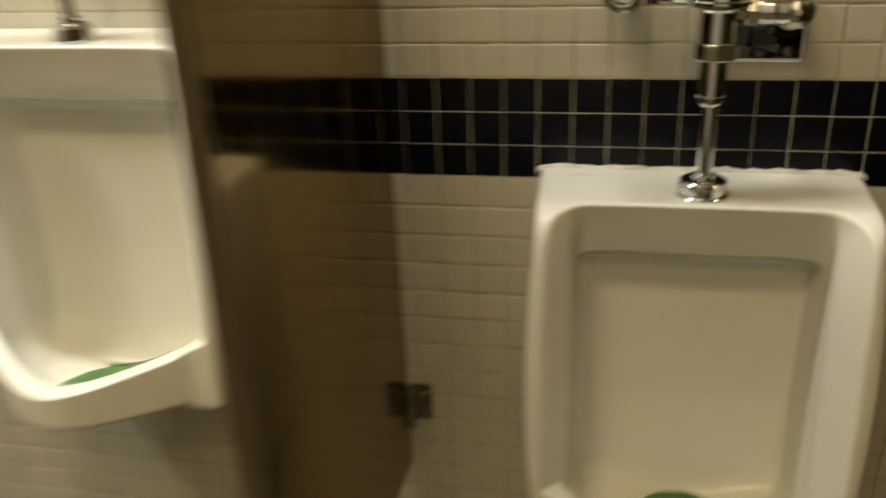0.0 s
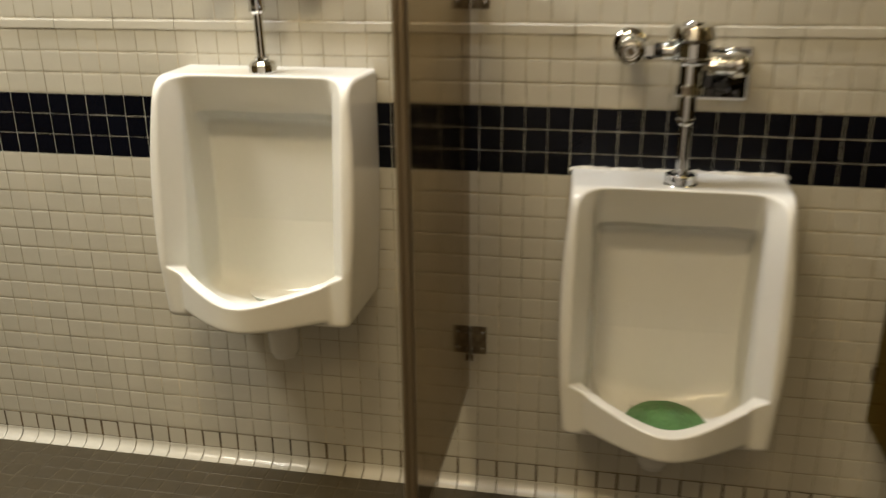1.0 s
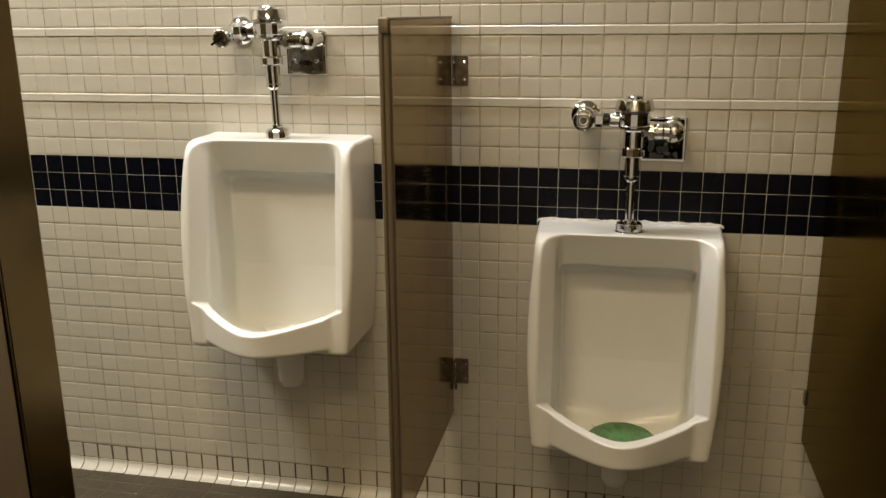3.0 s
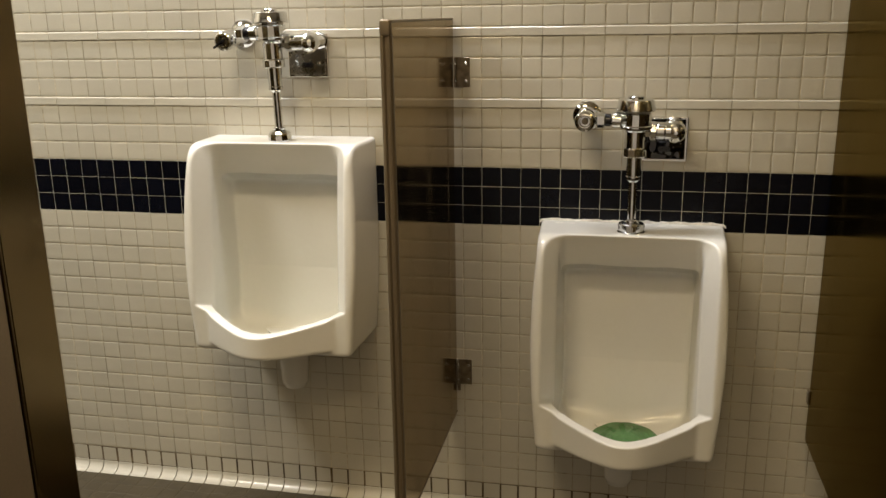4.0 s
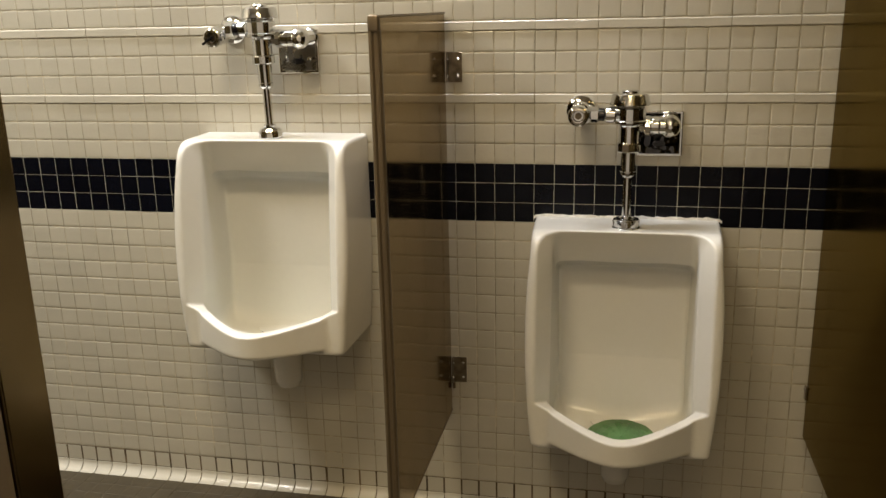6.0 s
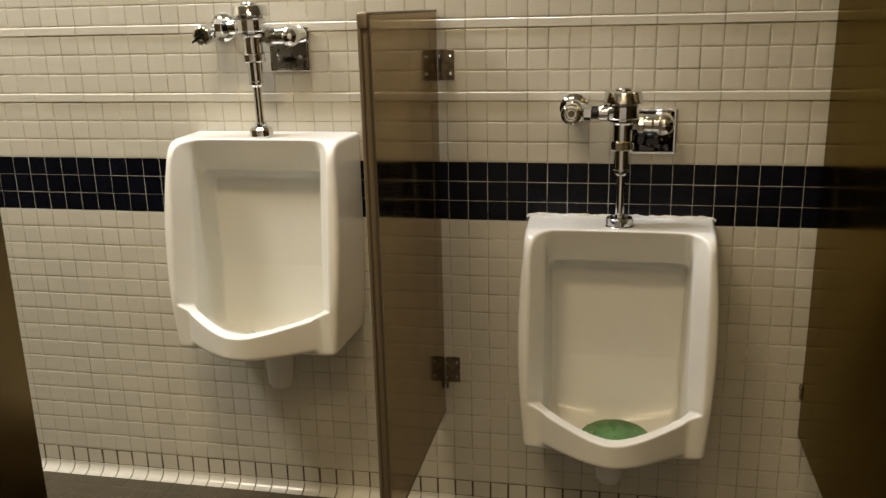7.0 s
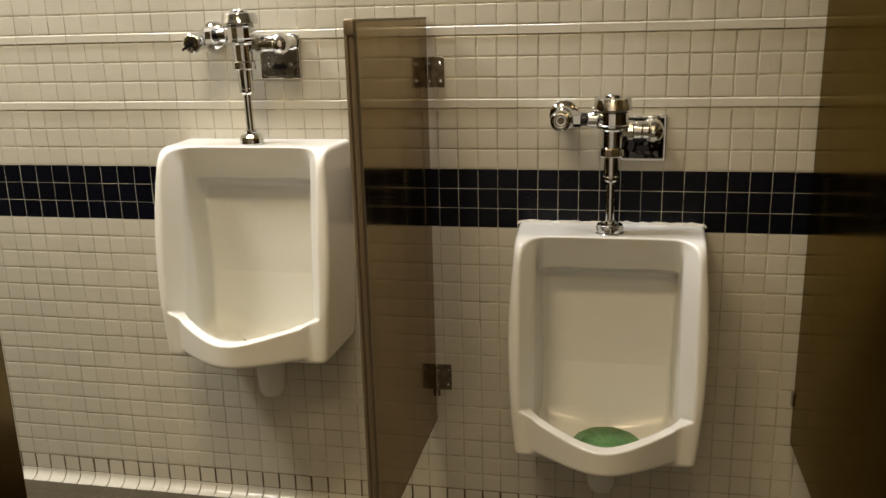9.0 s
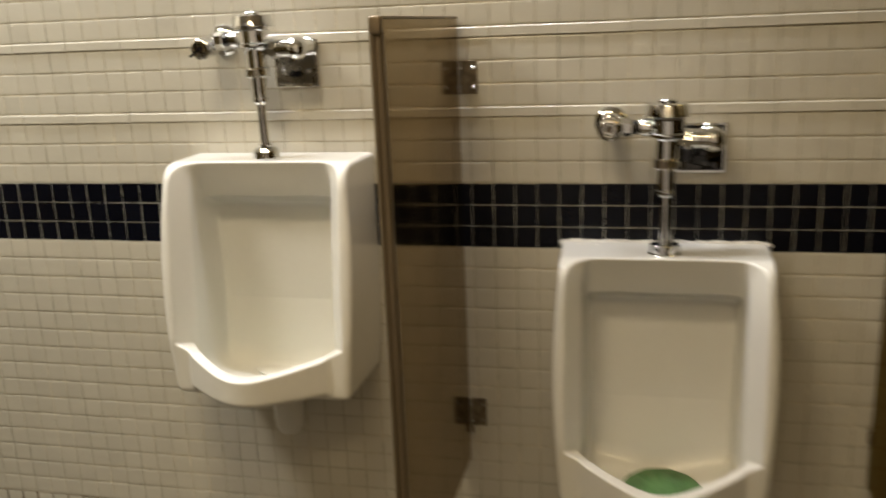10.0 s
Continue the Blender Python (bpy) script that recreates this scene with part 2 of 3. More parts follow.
def urinal_solid(u, v, w):
    """Negative inside the porcelain. u across, v out from the wall, w up from the deck."""
    a = np.abs(u)
    low = np.clip(-(w + 0.2) / 0.33, 0, 1.2)
    half = 0.2275 - 0.014 * low ** 2.2 - 0.045 * v * np.exp(-(w / 0.10) ** 2) + 0.016 * v * np.exp(-((w + 0.26) / 0.16) ** 2)
    reach = 0.188 + 0.062 * np.clip(-w / 0.40, 0, 1) ** 0.62
    body = smax(smax(a - half, v - reach, 0.022), smax(v - reach, w, 0.055), 0.012)
    body = smax(body, -0.542 - w + 0.04 * v, 0.016)
    lip = 0.4245 - np.sqrt((0.95 * u) ** 2 + 0.070 ** 2)
    crest = -0.4485 + 0.155 * (np.sqrt(a * a + 0.0025) - 0.05) + 0.3 * np.maximum(a - 0.155, 0)
    rim = smax(a - 0.19, v - lip, 0.006)
    rim = smax(rim, w - crest, 0.004)
    rim = smax(rim, -0.511 - w - 0.06 * (0.36 - v), 0.014)
    solid = smin(body, rim, 0.008)
    sump = (np.sqrt((u / 0.12) ** 2 + ((v - 0.14) / 0.14) ** 2 + ((w + 0.49) / 0.07) ** 2) - 1) * 0.07
    solid = smin(solid, smax(sump, w + 0.47, 0.01), 0.02)
    # the rim leans inwards to an edge, behind which the flanks stand almost square to the back
    behind = np.maximum(reach - v, 0)
    flare = 0.206 - 0.72 * behind
    flank = 0.171 - 0.10 * (behind - 0.05)
    side = smax(flare, flank, 0.005)
    drop = 0.003 * np.clip((a - 0.07) / 0.075, 0, 1.3) ** 2
    roof = np.where(v > 0.112, -0.0825 + 2.4 * (v - 0.112), -0.0825 - 0.55 * (0.112 - v)) - drop
    roof = roof - 0.006 * np.clip(1 - (a / 0.10) ** 2, 0, 1) * np.exp(-((w + 0.062) / 0.026) ** 2)
    hollow = smax((a - side) * 0.9, 0.060 + 0.02 * np.clip(-(w + 0.35) / 0.15, 0, 1) - v, 0.010)
    hollow = smax(hollow, (w - roof) * np.where(v > 0.112, 0.45, 0.88), 0.014 + 0.022 * np.clip((v - 0.120) / 0.04, 0, 1))
    hollow = smax(hollow, -0.534 - w + 0.16 * a + 0.15 * np.clip(0.14 - v, 0, 1) + 0.30 * np.clip(v - 0.22, 0, 1), 0.046)
    hollow = smax(hollow, np.minimum(v - (lip - 0.035), (crest - w) * 0.95), 0.004)
    solid = smax(solid, -hollow, 0.005)
    return smax(solid, 0.0015 - v, 0.003)


def surface(f, low, high, step):
    """The zero surface of f on a grid, drawn onto the true surface."""
    axes = [np.arange(a, b + step, step) for a, b in zip(low, high)]
    g = np.meshgrid(*axes, indexing="ij")
    val = f(*g)
    inside = val < 0
    n = np.array(val.shape) - 1
    total, count = np.zeros((*n, 3)), np.zeros(n)
    for axis in range(3):
        other = [k for k in range(3) if k != axis]
        s0, s1 = [slice(None)] * 3, [slice(None)] * 3
        s0[axis], s1[axis] = slice(0, -1), slice(1, None)
        a, c = val[tuple(s0)], val[tuple(s1)]
        cross = inside[tuple(s0)] != inside[tuple(s1)]
        t = np.where(cross, a / np.where(cross, a - c, 1), 0)
        pt = np.stack([g[k][tuple(s0)] + (t * step if k == axis else 0) for k in range(3)], -1)
        pt = pt * cross[..., None]
        for i in (0, 1):
            for j in (0, 1):
                cut = [slice(None)] * 3
                cut[other[0]] = slice(i, i + n[other[0]])
                cut[other[1]] = slice(j, j + n[other[1]])
                total += pt[tuple(cut)]
                count += cross[tuple(cut)]
    live = count > 0
    index = -np.ones(n, int)
    index[live] = np.arange(live.sum())
    verts = total[live] / count[live][:, None]
    quads = []
    for axis in range(3):
        o1, o2 = (axis + 1) % 3, (axis + 2) % 3
        s0, s1 = [slice(None)] * 3, [slice(None)] * 3
        s0[axis], s1[axis] = slice(0, -1), slice(1, None)
        cross = inside[tuple(s0)] != inside[tuple(s1)]
        where = np.argwhere(cross)
        where = where[(where[:, o1] > 0) & (where[:, o2] > 0) & (where[:, o1] < n[o1]) & (where[:, o2] < n[o2])]
        flip = inside[tuple(s0)][tuple(where.T)]
        ring = []
        for d1, d2 in ((-1, -1), (0, -1), (0, 0), (-1, 0)):
            c = where.copy()
            c[:, o1] += d1
            c[:, o2] += d2
            ring.append(index[tuple(c.T)])
        q = np.stack(ring, 1)
        q[~flip] = q[~flip][:, ::-1]
        quads.append(q)
    for _ in range(4):
        e = step * 0.2
        x, y, z = verts.T
        d = f(x, y, z)
        grad = np.stack([f(x + e, y, z) - f(x - e, y, z), f(x, y + e, z) - f(x, y - e, z), f(x, y, z + e) - f(x, y, z - e)], 1) / (2 * e)
        move = -d[:, None] * grad / np.maximum((grad ** 2).sum(1), 0.2)[:, None]
        size = np.linalg.norm(move, axis=1, keepdims=True)
        verts = verts + 0.8 * move * np.minimum(1, 0.4 * step / np.maximum(size, 1e-9))
    return verts, np.concatenate(quads)


UR_X, UR_Z = 0.4350, 0.876
SHIFT = Vector((-0.8960, 0, 0.2105))      # from the low urinal to the high one
URINALS = [Vector((UR_X, 0, UR_Z)), Vector((UR_X, 0, UR_Z)) + SHIFT]

points, quads = surface(urinal_solid, (-0.24, -0.006, -0.59), (0.24, 0.38, 0.012), 0.003)
bowl_mesh = bpy.data.meshes.new("bowl")
bowl_mesh.from_pydata([(x, -y, z) for x, y, z in points.tolist()], [], [q[::-1] for q in quads.tolist()])
bowl_mesh.polygons.foreach_set("use_smooth", [True] * len(bowl_mesh.polygons))
bowl_mesh.materials.append(PORCELAIN)

urinal = thing("urinal", pose(*URINALS[0]), "white porcelain wall urinal, low on the tiles, with a pointed lip", "urinal", "wall urinals")
new("bowl", bowl_mesh).parent = urinal
part("outlet", lathe([(0.02, -0.694), (0.03, -0.69), (0.036, -0.676), (0.038, -0.64), (0.042, -0.59), (0.055, -0.54), (0.07, -0.515)], Matrix.Translation((-0.006, -0.085, 0))), PORCELAIN, urinal)
drain = part("drain", lathe([(0.008, -0.541), (0.03, -0.541), (0.032, -0.537), (0.03, -0.5345), (0.008, -0.5365)], Matrix.Translation((0, -0.185, 0.002))), CHROME, urinal, "chrome drain strainer")
upper = copy_thing(urinal, pose(*URINALS[1]))
part("maker_mark", box(-0.187, -0.140, -0.031, -0.026, -0.0006, 0.0003), CAULK, urinal, "faint grey mark on the deck")
upper["label"] = "white porcelain wall urinal, hung higher, with a pointed lip"


# ---- rubber mats ----
def mat_mesh(r=0.088, rings=11, n=44, thick=0.004):
    bm = bmesh.new()
    grid = []
    for i in range(rings + 1):
        q = 0.0015 + (r - 0.0015) * i / rings
        wave = 1 + (0.03 * math.sin(11 * 2 * math.pi / n) if i == rings else 0)
        grid.append([bm.verts.new((q * wave * math.cos(2 * math.pi * k / n), q * wave * math.sin(2 * math.pi * k / n), 0.011 * (1 - (q / r) ** 2) + 0.0012 * math.sin(q * 420) * (1 + math.cos(k * 11 * 2 * math.pi / n)))) for k in range(n)])
    for i in range(rings):
        for k in range(n):
            bm.faces.new((grid[i][k], grid[i][(k + 1) % n], grid[i + 1][(k + 1) % n], grid[i + 1][k]))
    out = bmesh.ops.extrude_face_region(bm, geom=bm.faces[:])
    bmesh.ops.translate(bm, verts=[g for g in out["geom"] if isinstance(g, bmesh.types.BMVert)], vec=(0, 0, -thick))
    return bm


rubber_mat = tagged(part("urinal_mat", mat_mesh(), GREEN, at=pose(UR_X + 0.007, -0.186, UR_Z - 0.522, 8, 0, 0)),
                    "round green ribbed rubber mat in the bowl of a urinal", "urinal mat", "urinal mats")
copy_thing(rubber_mat, Matrix.Translation(SHIFT) @ pose(UR_X, -0.222, UR_Z - 0.509, -13, 0, 40) @ Matrix.Scale(0.86, 4))


# ---- caulk along the low urinal ----
bm = bmesh.new()
rings = []
for i in range(150):
    u = -0.232 + 0.464 * i / 149
    f = noise.noise((u * 38, 2.1, 0)) + 0.6 * noise.noise((u * 110, 7.7, 0))
    tall = 0.0016 + 0.0034 * max(f, -0.6)
    deep = 0.006 + 0.003 * noise.noise((u * 55, 0.3, 4))
    drop = 0.006 * max(0, abs(u) - 0.224) / 0.008
    rings.append([bm.verts.new((u, y, z - drop)) for y, z in ((0.001, tall + 0.004), (-0.001, tall + 0.003), (-deep * 0.7, tall * 0.5 + 0.001), (-deep, -0.001), (0.001, -0.003))])
for a, c in zip(rings, rings[1:]):
    for k in range(5):
        bm.faces.new((a[k], a[(k + 1) % 5], c[(k + 1) % 5], c[k]))
bm.faces.new(rings[0])
bm.faces.new(rings[-1][::-1])
tagged(part("caulk_bead", bm, CAULK, at=pose(UR_X, 0, UR_Z)), "ragged bead of white caulk along the top of a urinal", "caulk")


# ---- flush valves ----
def flush_valve(bell):
    """The valve over a urinal; its foot stands on the deck, its pipe comes out of the wall. bell: with a smooth bell over the spud in place of a lugged nut."""
    v = thing("flush_valve", pose(UR_X, -0.10, UR_Z), "polished chrome urinal flush valve on the urinal's deck", "flush valve", "flush valves")
    z0 = -UR_Z
    if bell:
        part("spud_flange", lathe([(0.0300, 0.001), (0.0305, 0.003), (0.0300, 0.012), (0.0285, 0.019), (0.0250, 0.0245), (0.0190, 0.0270), (0.0125, 0.0275)], n=12), CHROME, v)
        part("spud_nut", lathe([(0.0125, 0.0270), (0.0150, 0.0280), (0.0155, 0.0320), (0.0150, 0.0350), (0.0108, 0.0365)], n=20), CHROME, v)
    else:
        part("deck_ring", lathe([(0.0330, 0.0006), (0.0335, 0.0020), (0.0320, 0.0034), (0.0285, 0.0038)]), CHROME, v)
        part("spud_flange", lathe([(0.0285, 0.0036), (0.0300, 0.0048), (0.0300, 0.0170), (0.0312, 0.0180), (0.0312, 0.0212), (0.0295, 0.0228), (0.0200, 0.0236), (0.0125, 0.0240)], n=16), CHROME, v)
        for k in range(4):
            part("flange_lug", box(-0.0045, 0.0045, 0.0285, 0.0325, 0.0045, 0.0185, 0.0010, 2), CHROME, v, at=pose(0, 0, 0, 0, 0, 90 * k + 12))
        part("spud_nut", lathe([(0.0150, 0.0236), (0.0165, 0.0250), (0.0160, 0.0300), (0.0125, 0.0325), (0.0108, 0.0335)], n=20), CHROME, v)
    part("tube", lathe([(0.0106, 0.030), (0.0106, 0.135)], n=24), CHROME, v)
    part("vacuum_breaker", lathe([(0.0116, z0 + 1.000), (0.0150, z0 + 1.0030), (0.0178, z0 + 1.0060), (0.0186, z0 + 1.010), (0.0186, z0 + 1.0135), (0.0174, z0 + 1.0150), (0.0187, z0 + 1.066)]), CHROME, v)
    part("coupling_nut", lathe([(0.021, z0 + 1.060), (0.0270, z0 + 1.0615), (0.0280, z0 + 1.063), (0.0280, z0 + 1.0795), (0.0270, z0 + 1.082), (0.018, z0 + 1.085)], n=12), CHROME, v)
    for k in range(2):
        part("coupling_lug", box(-0.0045, 0.0045, -0.0305, -0.021, z0 + 1.0645, z0 + 1.0785, 0.0012), CHROME, v, at=pose(0, 0, 0, 0, 0, 55 + 180 * k))
    part("tailpiece", lathe([(0.0240, z0 + 1.083), (0.0240, z0 + 1.121), (0.0265, z0 + 1.1245), (0.0300, z0 + 1.1265)]), CHROME, v)
    part("valve_body", lathe([(0.028, z0 + 1.125), (0.0350, z0 + 1.1265), (0.0388, z0 + 1.1285), (0.0395, z0 + 1.1310), (0.0395, z0 + 1.1340), (0.0372, z0 + 1.1365), (0.0372, z0 + 1.1625), (0.0350, z0 + 1.1655)], pose(0, 0, 0, 0, 0, 11), n=16), CHROME, v)
    part("cap_ring", lathe([(0.030, z0 + 1.1650), (0.0335, z0 + 1.1655), (0.0335, z0 + 1.1715), (0.031, z0 + 1.172)], n=44), DULL, v)
    part("cap", lathe([(0.0370, z0 + 1.1700), (0.0450, z0 + 1.1703), (0.0463, z0 + 1.1712), (0.0465, z0 + 1.1735), (0.0420, z0 + 1.1925), (0.0408, z0 + 1.1955), (0.0386, z0 + 1.1970), (0.0320, z0 + 1.1980), (0.018, z0 + 1.1985)], n=48), CHROME, v)
    part("cap_button", lathe([(0.0205, z0 + 1.1980), (0.0200, z0 + 1.2020), (0.0180, z0 + 1.2042), (0.003, z0 + 1.2048)]), CHROME, v)
    # the supply, to the side
    at = Matrix.Translation((0, 0, z0 + 1.1475)) @ ALONG_X
    part("supply_arm", lathe([(0.0125, -0.085), (0.0125, -0.028)], at), CHROME, v)
    part("supply_nut", lathe(rounded(0.0185, -0.092, -0.070, 0.003), at, n=6), CHROME, v)
    # shade in the gap between the nuts, drawn as a black ring
    part("supply_gap", lathe([(0.0135, -0.0705), (0.0150, -0.0700), (0.0150, -0.0585), (0.0135, -0.0580)], at), DARK, v, "black ring in place of the shaded gap between two chrome nuts")
    part("supply_collar", lathe([(0.014, -0.058), (0.0185, -0.054), (0.0195, -0.046), (0.0195, -0.034), (0.022, -0.028), (0.022, -0.018)], at, 24), CHROME, v)
    stop = Matrix.Translation((-0.117, 0.099, z0 + 1.1465)) @ OUT
    part("escutcheon", lathe([(0.0365, 0.000), (0.0370, 0.003), (0.0350, 0.007), (0.0290, 0.012), (0.0235, 0.0145), (0.0200, 0.020), (0.019, 0.022)], stop, 44), CHROME, v)
    part("stop_pipe", lathe([(0.0145, 0.012), (0.0145, 0.07)], stop), CHROME, v)
    if bell:
        stop = Matrix.Translation((-0.117, 0.099, z0 + 1.1465)) @ Matrix.Rotation(radians(97), 4, "X")
    part("control_stop", lathe([(0.016, 0.062), (0.0215, 0.068), (0.0235, 0.076), (0.0235, 0.104), (0.0215, 0.110), (0.0215, 0.116)], stop), CHROME, v)
    cap = part("stop_cap", lathe([(0.0235, 0.114), (0.0248, 0.117), (0.0248, 0.127), (0.0232, 0.1325), (0.0195, 0.1350), (0.0150, 0.1362), (0.0130, 0.1358), (0.0118, 0.1300), (0.0112, 0.1220), (0.002, 0.1215)], stop, 40), CHROME, v)
    part("stop_screw", lathe([(0.0080, 0.1214), (0.0080, 0.1270), (0.0062, 0.1282), (0.002, 0.1284)], stop, 8), BRACKET, cap)
    if bell:
        part("stop_clip", box(-0.006, 0.030, -0.003, 0.003, 0.133, 0.1385, 0.001, 2), DARK, cap, "dark clip on the stop's cap", at=stop @ pose(0, 0, 0, 0, 0, -150))
    # the sensor's side mount
    at = Matrix.Translation((0, 0.012, z0 + 1.121)) @ ALONG_X
    part("side_arm", lathe([(0.0165, 0.016), (0.0165, 0.034), (0.0225, 0.036), (0.0225, 0.047), (0.0195, 0.050)], at, 8), CHROME, v)
    part("actuator", lathe([(0.0165, 0.046), (0.0200, 0.049), (0.0210, 0.053), (0.0210, 0.066), (0.0195, 0.068), (0.0210, 0.070), (0.0210, 0.082), (0.0190, 0.087)], at), CHROME, v)
    part("elbow", lathe([(0.004, -0.026), (0.013, -0.0228), (0.0215, -0.0150), (0.0258, -0.004), (0.0258, 0.004), (0.0215, 0.0150), (0.013, 0.0228), (0.004, 0.026)], Matrix.Translation((0.093, 0.016, z0 + 1.119)) @ OUT), CHROME, v)
    back = Matrix.Translation((0.096, 0.096, z0 + 1.122)) @ OUT
    part("wall_pipe", lathe([(0.0205, 0.001), (0.0205, 0.010), (0.017, 0.013), (0.017, 0.070)], back), CHROME, v)
    return v


flush_valve(False)
high_valve = flush_valve(True)
high_valve.matrix_basis = Matrix.Translation(SHIFT) @ pose(UR_X + 0.001, -0.10, UR_Z, 0, -1.4, 0)


def sensor_plate(x, z, label, rim, face, screws):
    p = thing("sensor_plate", pose(x, 0, z), label, "sensor plate", "sensor plates")
    plate = box(-0.0545, 0.0545, -0.007, 0.0005, -0.0550, 0.0550, 0.0022, 2)
    part("plate", plate, rim, p)
    part("raised_face", box(-0.0485, 0.0485, -0.0092, -0.0068, -0.0490, 0.0490, 0.0018, 2), face, p)
    bm = bmesh.new()
    n = 12
    ring = []
    for side in (1, -1):
        for k in range(n + 1):
            a = radians(-90 + 180 * k / n) + (0 if side == 1 else math.pi)
            ring.append((side * 0.0085 + 0.0068 * math.cos(a), 0.0068 * math.sin(a)))
    front = [bm.verts.new((px, -0.0118, pz)) for px, pz in ring]
    rear = [bm.verts.new((px * 1.06, -0.0088, pz * 1.06)) for px, pz in ring]
    bm.faces.new(front)
    for k in range(len(ring)):
        bm.faces.new((front[k], front[(k + 1) % len(ring)], rear[(k + 1) % len(ring)], rear[k]))
    part("sensor_window", bm, DARK, p, "black oval sensor window", at=pose(-0.001, 0, -0.024))
    for side in screws:
        screw = part("screw", lathe([(0.0062, 0.0), (0.0062, 0.0015), (0.005, 0.0032), (0.001, 0.0042)], OUT, 20), CHROME, p, at=pose(side * 0.030 - 0.001, -0.0088, -0.019))
    return p


sensor_plate(0.5080, 1.0905, "square chrome sensor plate, a dark reflection in its face colour, bright rim", CHROME, DARK_REFLECTION, ())
sensor_plate(-0.4075, 1.2965, "square chrome sensor plate on the tiles, dulled", STEEL, DULL, (-1, 1))


# ---- urinal screen ----
SX0, SX1, SY, SZ0, SZ1 = -0.0405, -0.0180, -0.605, 0.315, 1.387
screen = thing("urinal_screen", pose((SX0 + SX1) / 2, 0, SZ0), "brown metal screen between the two urinals", "urinal screen")
ht = (SX1 - SX0) / 2
H = SZ1 - SZ0
part("panel", box(-ht + 0.0015, ht - 0.0015, SY + 0.010, -0.010, 0.004, H - 0.004, 0.003), BROWN, screen)
bm = bmesh.new()
prof = [(ht, 0.011), (ht + 0.0006, 0.009), (ht + 0.0006, 0.003), (ht - 0.003, -0.001), (ht - 0.006, 0.0015), (-ht + 0.010, 0.0015), (-ht + 0.007, -0.003), (-ht + 0.002, -0.003), (-ht - 0.0006, 0.002), (-ht - 0.0006, 0.009), (-ht, 0.011)]
lower = [bm.verts.new((x, SY + y, 0)) for x, y in prof]
above = [bm.verts.new((x, SY + y, H - 0.028)) for x, y in prof]
for k in range(len(prof) - 1):
    bm.faces.new((lower[k], lower[k + 1], above[k + 1], above[k]))
bm.faces.new(lower)
bm.faces.new(above[::-1])
part("edge_trim", bm, TRIM, screen, "brown metal moulding along the free edge")
part("corner_cap", box(-ht - 0.0006, ht + 0.0006, SY - 0.0055, SY + 0.010, H - 0.031, H + 0.0015, 0.0075), TRIM, screen, "rounded metal corner cap")
part("top_trim", box(-ht + 0.0004, ht - 0.0004, SY + 0.009, -0.008, H - 0.005, H, 0.0015), TRIM, screen)
part("bottom_trim", box(-ht + 0.0004, ht - 0.0004, SY + 0.010, -0.008, 0, 0.005, 0.0015), TRIM, screen)


def wall_bracket(parent, z, tall=0.074):
    """An angle of folded plate: one wing on the panel, one on the tiles."""
    bm = bmesh.new()
    t, wing, along = 0.0028, 0.039, 0.014
    prof = [(ht, -along), (ht + t, -along), (ht + t, -t - 0.004), (ht + t + 0.004, -t - 0.001), (ht + wing, -t - 0.001), (ht + wing, -0.0005), (ht, -0.0005)]
    a = [bm.verts.new((x, y, -tall / 2)) for x, y in prof]
    c = [bm.verts.new((x, y, tall / 2)) for x, y in prof]
    for k in range(len(prof)):
        bm.faces.new((a[k], a[(k + 1) % 7], c[(k + 1) % 7], c[k]))
    bm.faces.new(a)
    bm.faces.new(c[::-1])
    bmesh.ops.bevel(bm, geom=[e for e in bm.edges if abs(e.verts[0].co.z - e.verts[1].co.z) < 1e-6], offset=0.0008, segments=1, affect="EDGES")
    br = part("bracket", bm, BRACKET, parent, "dark metal angle bracket", at=pose(0, 0, z))
    head = [(0.0045, 0.0), (0.0043, 0.0016), (0.003, 0.0028), (0.0008, 0.0032)]
    for dz in (-0.021, 0.021):
        part("screw", lathe(head, Matrix.Translation((ht + 0.029, -t - 0.001, dz)) @ OUT, 14), CHROME, br)
        part("screw", lathe(head, Matrix.Translation((ht + t, -0.0095, dz)) @ ALONG_X, 14), CHROME, br)
    return br


wall_bracket(screen, 1.2530 - SZ0)
low_bracket = wall_bracket(screen, 0.4350 - SZ0)
part("pin", lathe(rounded(0.004, -0.052, -0.034, 0.001), Matrix.Translation((ht + 0.005, -0.012, 0)), 12), BRACKET, low_bracket)

# ---- toilet stalls on both sides ----
stall = thing("stall_partition", pose(0.9115, 0, 0.3135), "tall brown metal toilet partition fixed to the tiles", "partition", "toilet partitions")
part("panel", box(-0.0125, 0.0125, -1.52, -0.012, 0, 1.48, 0.003), STALL_BROWN, stall)
br = part("bracket", box(-0.0165, -0.0122, -0.020, -0.001, 0.103, 0.139, 0.0012), BRACKET, stall, "dark metal bracket at the wall")
part("screw", lathe([(0.0042, 0.0), (0.004, 0.002), (0.002, 0.0035), (0.0005, 0.004)], Matrix.Translation((-0.0164, -0.010, 0.131)) @ pose(0, 0, 0, 0, -90, 0), 14), CHROME, br)

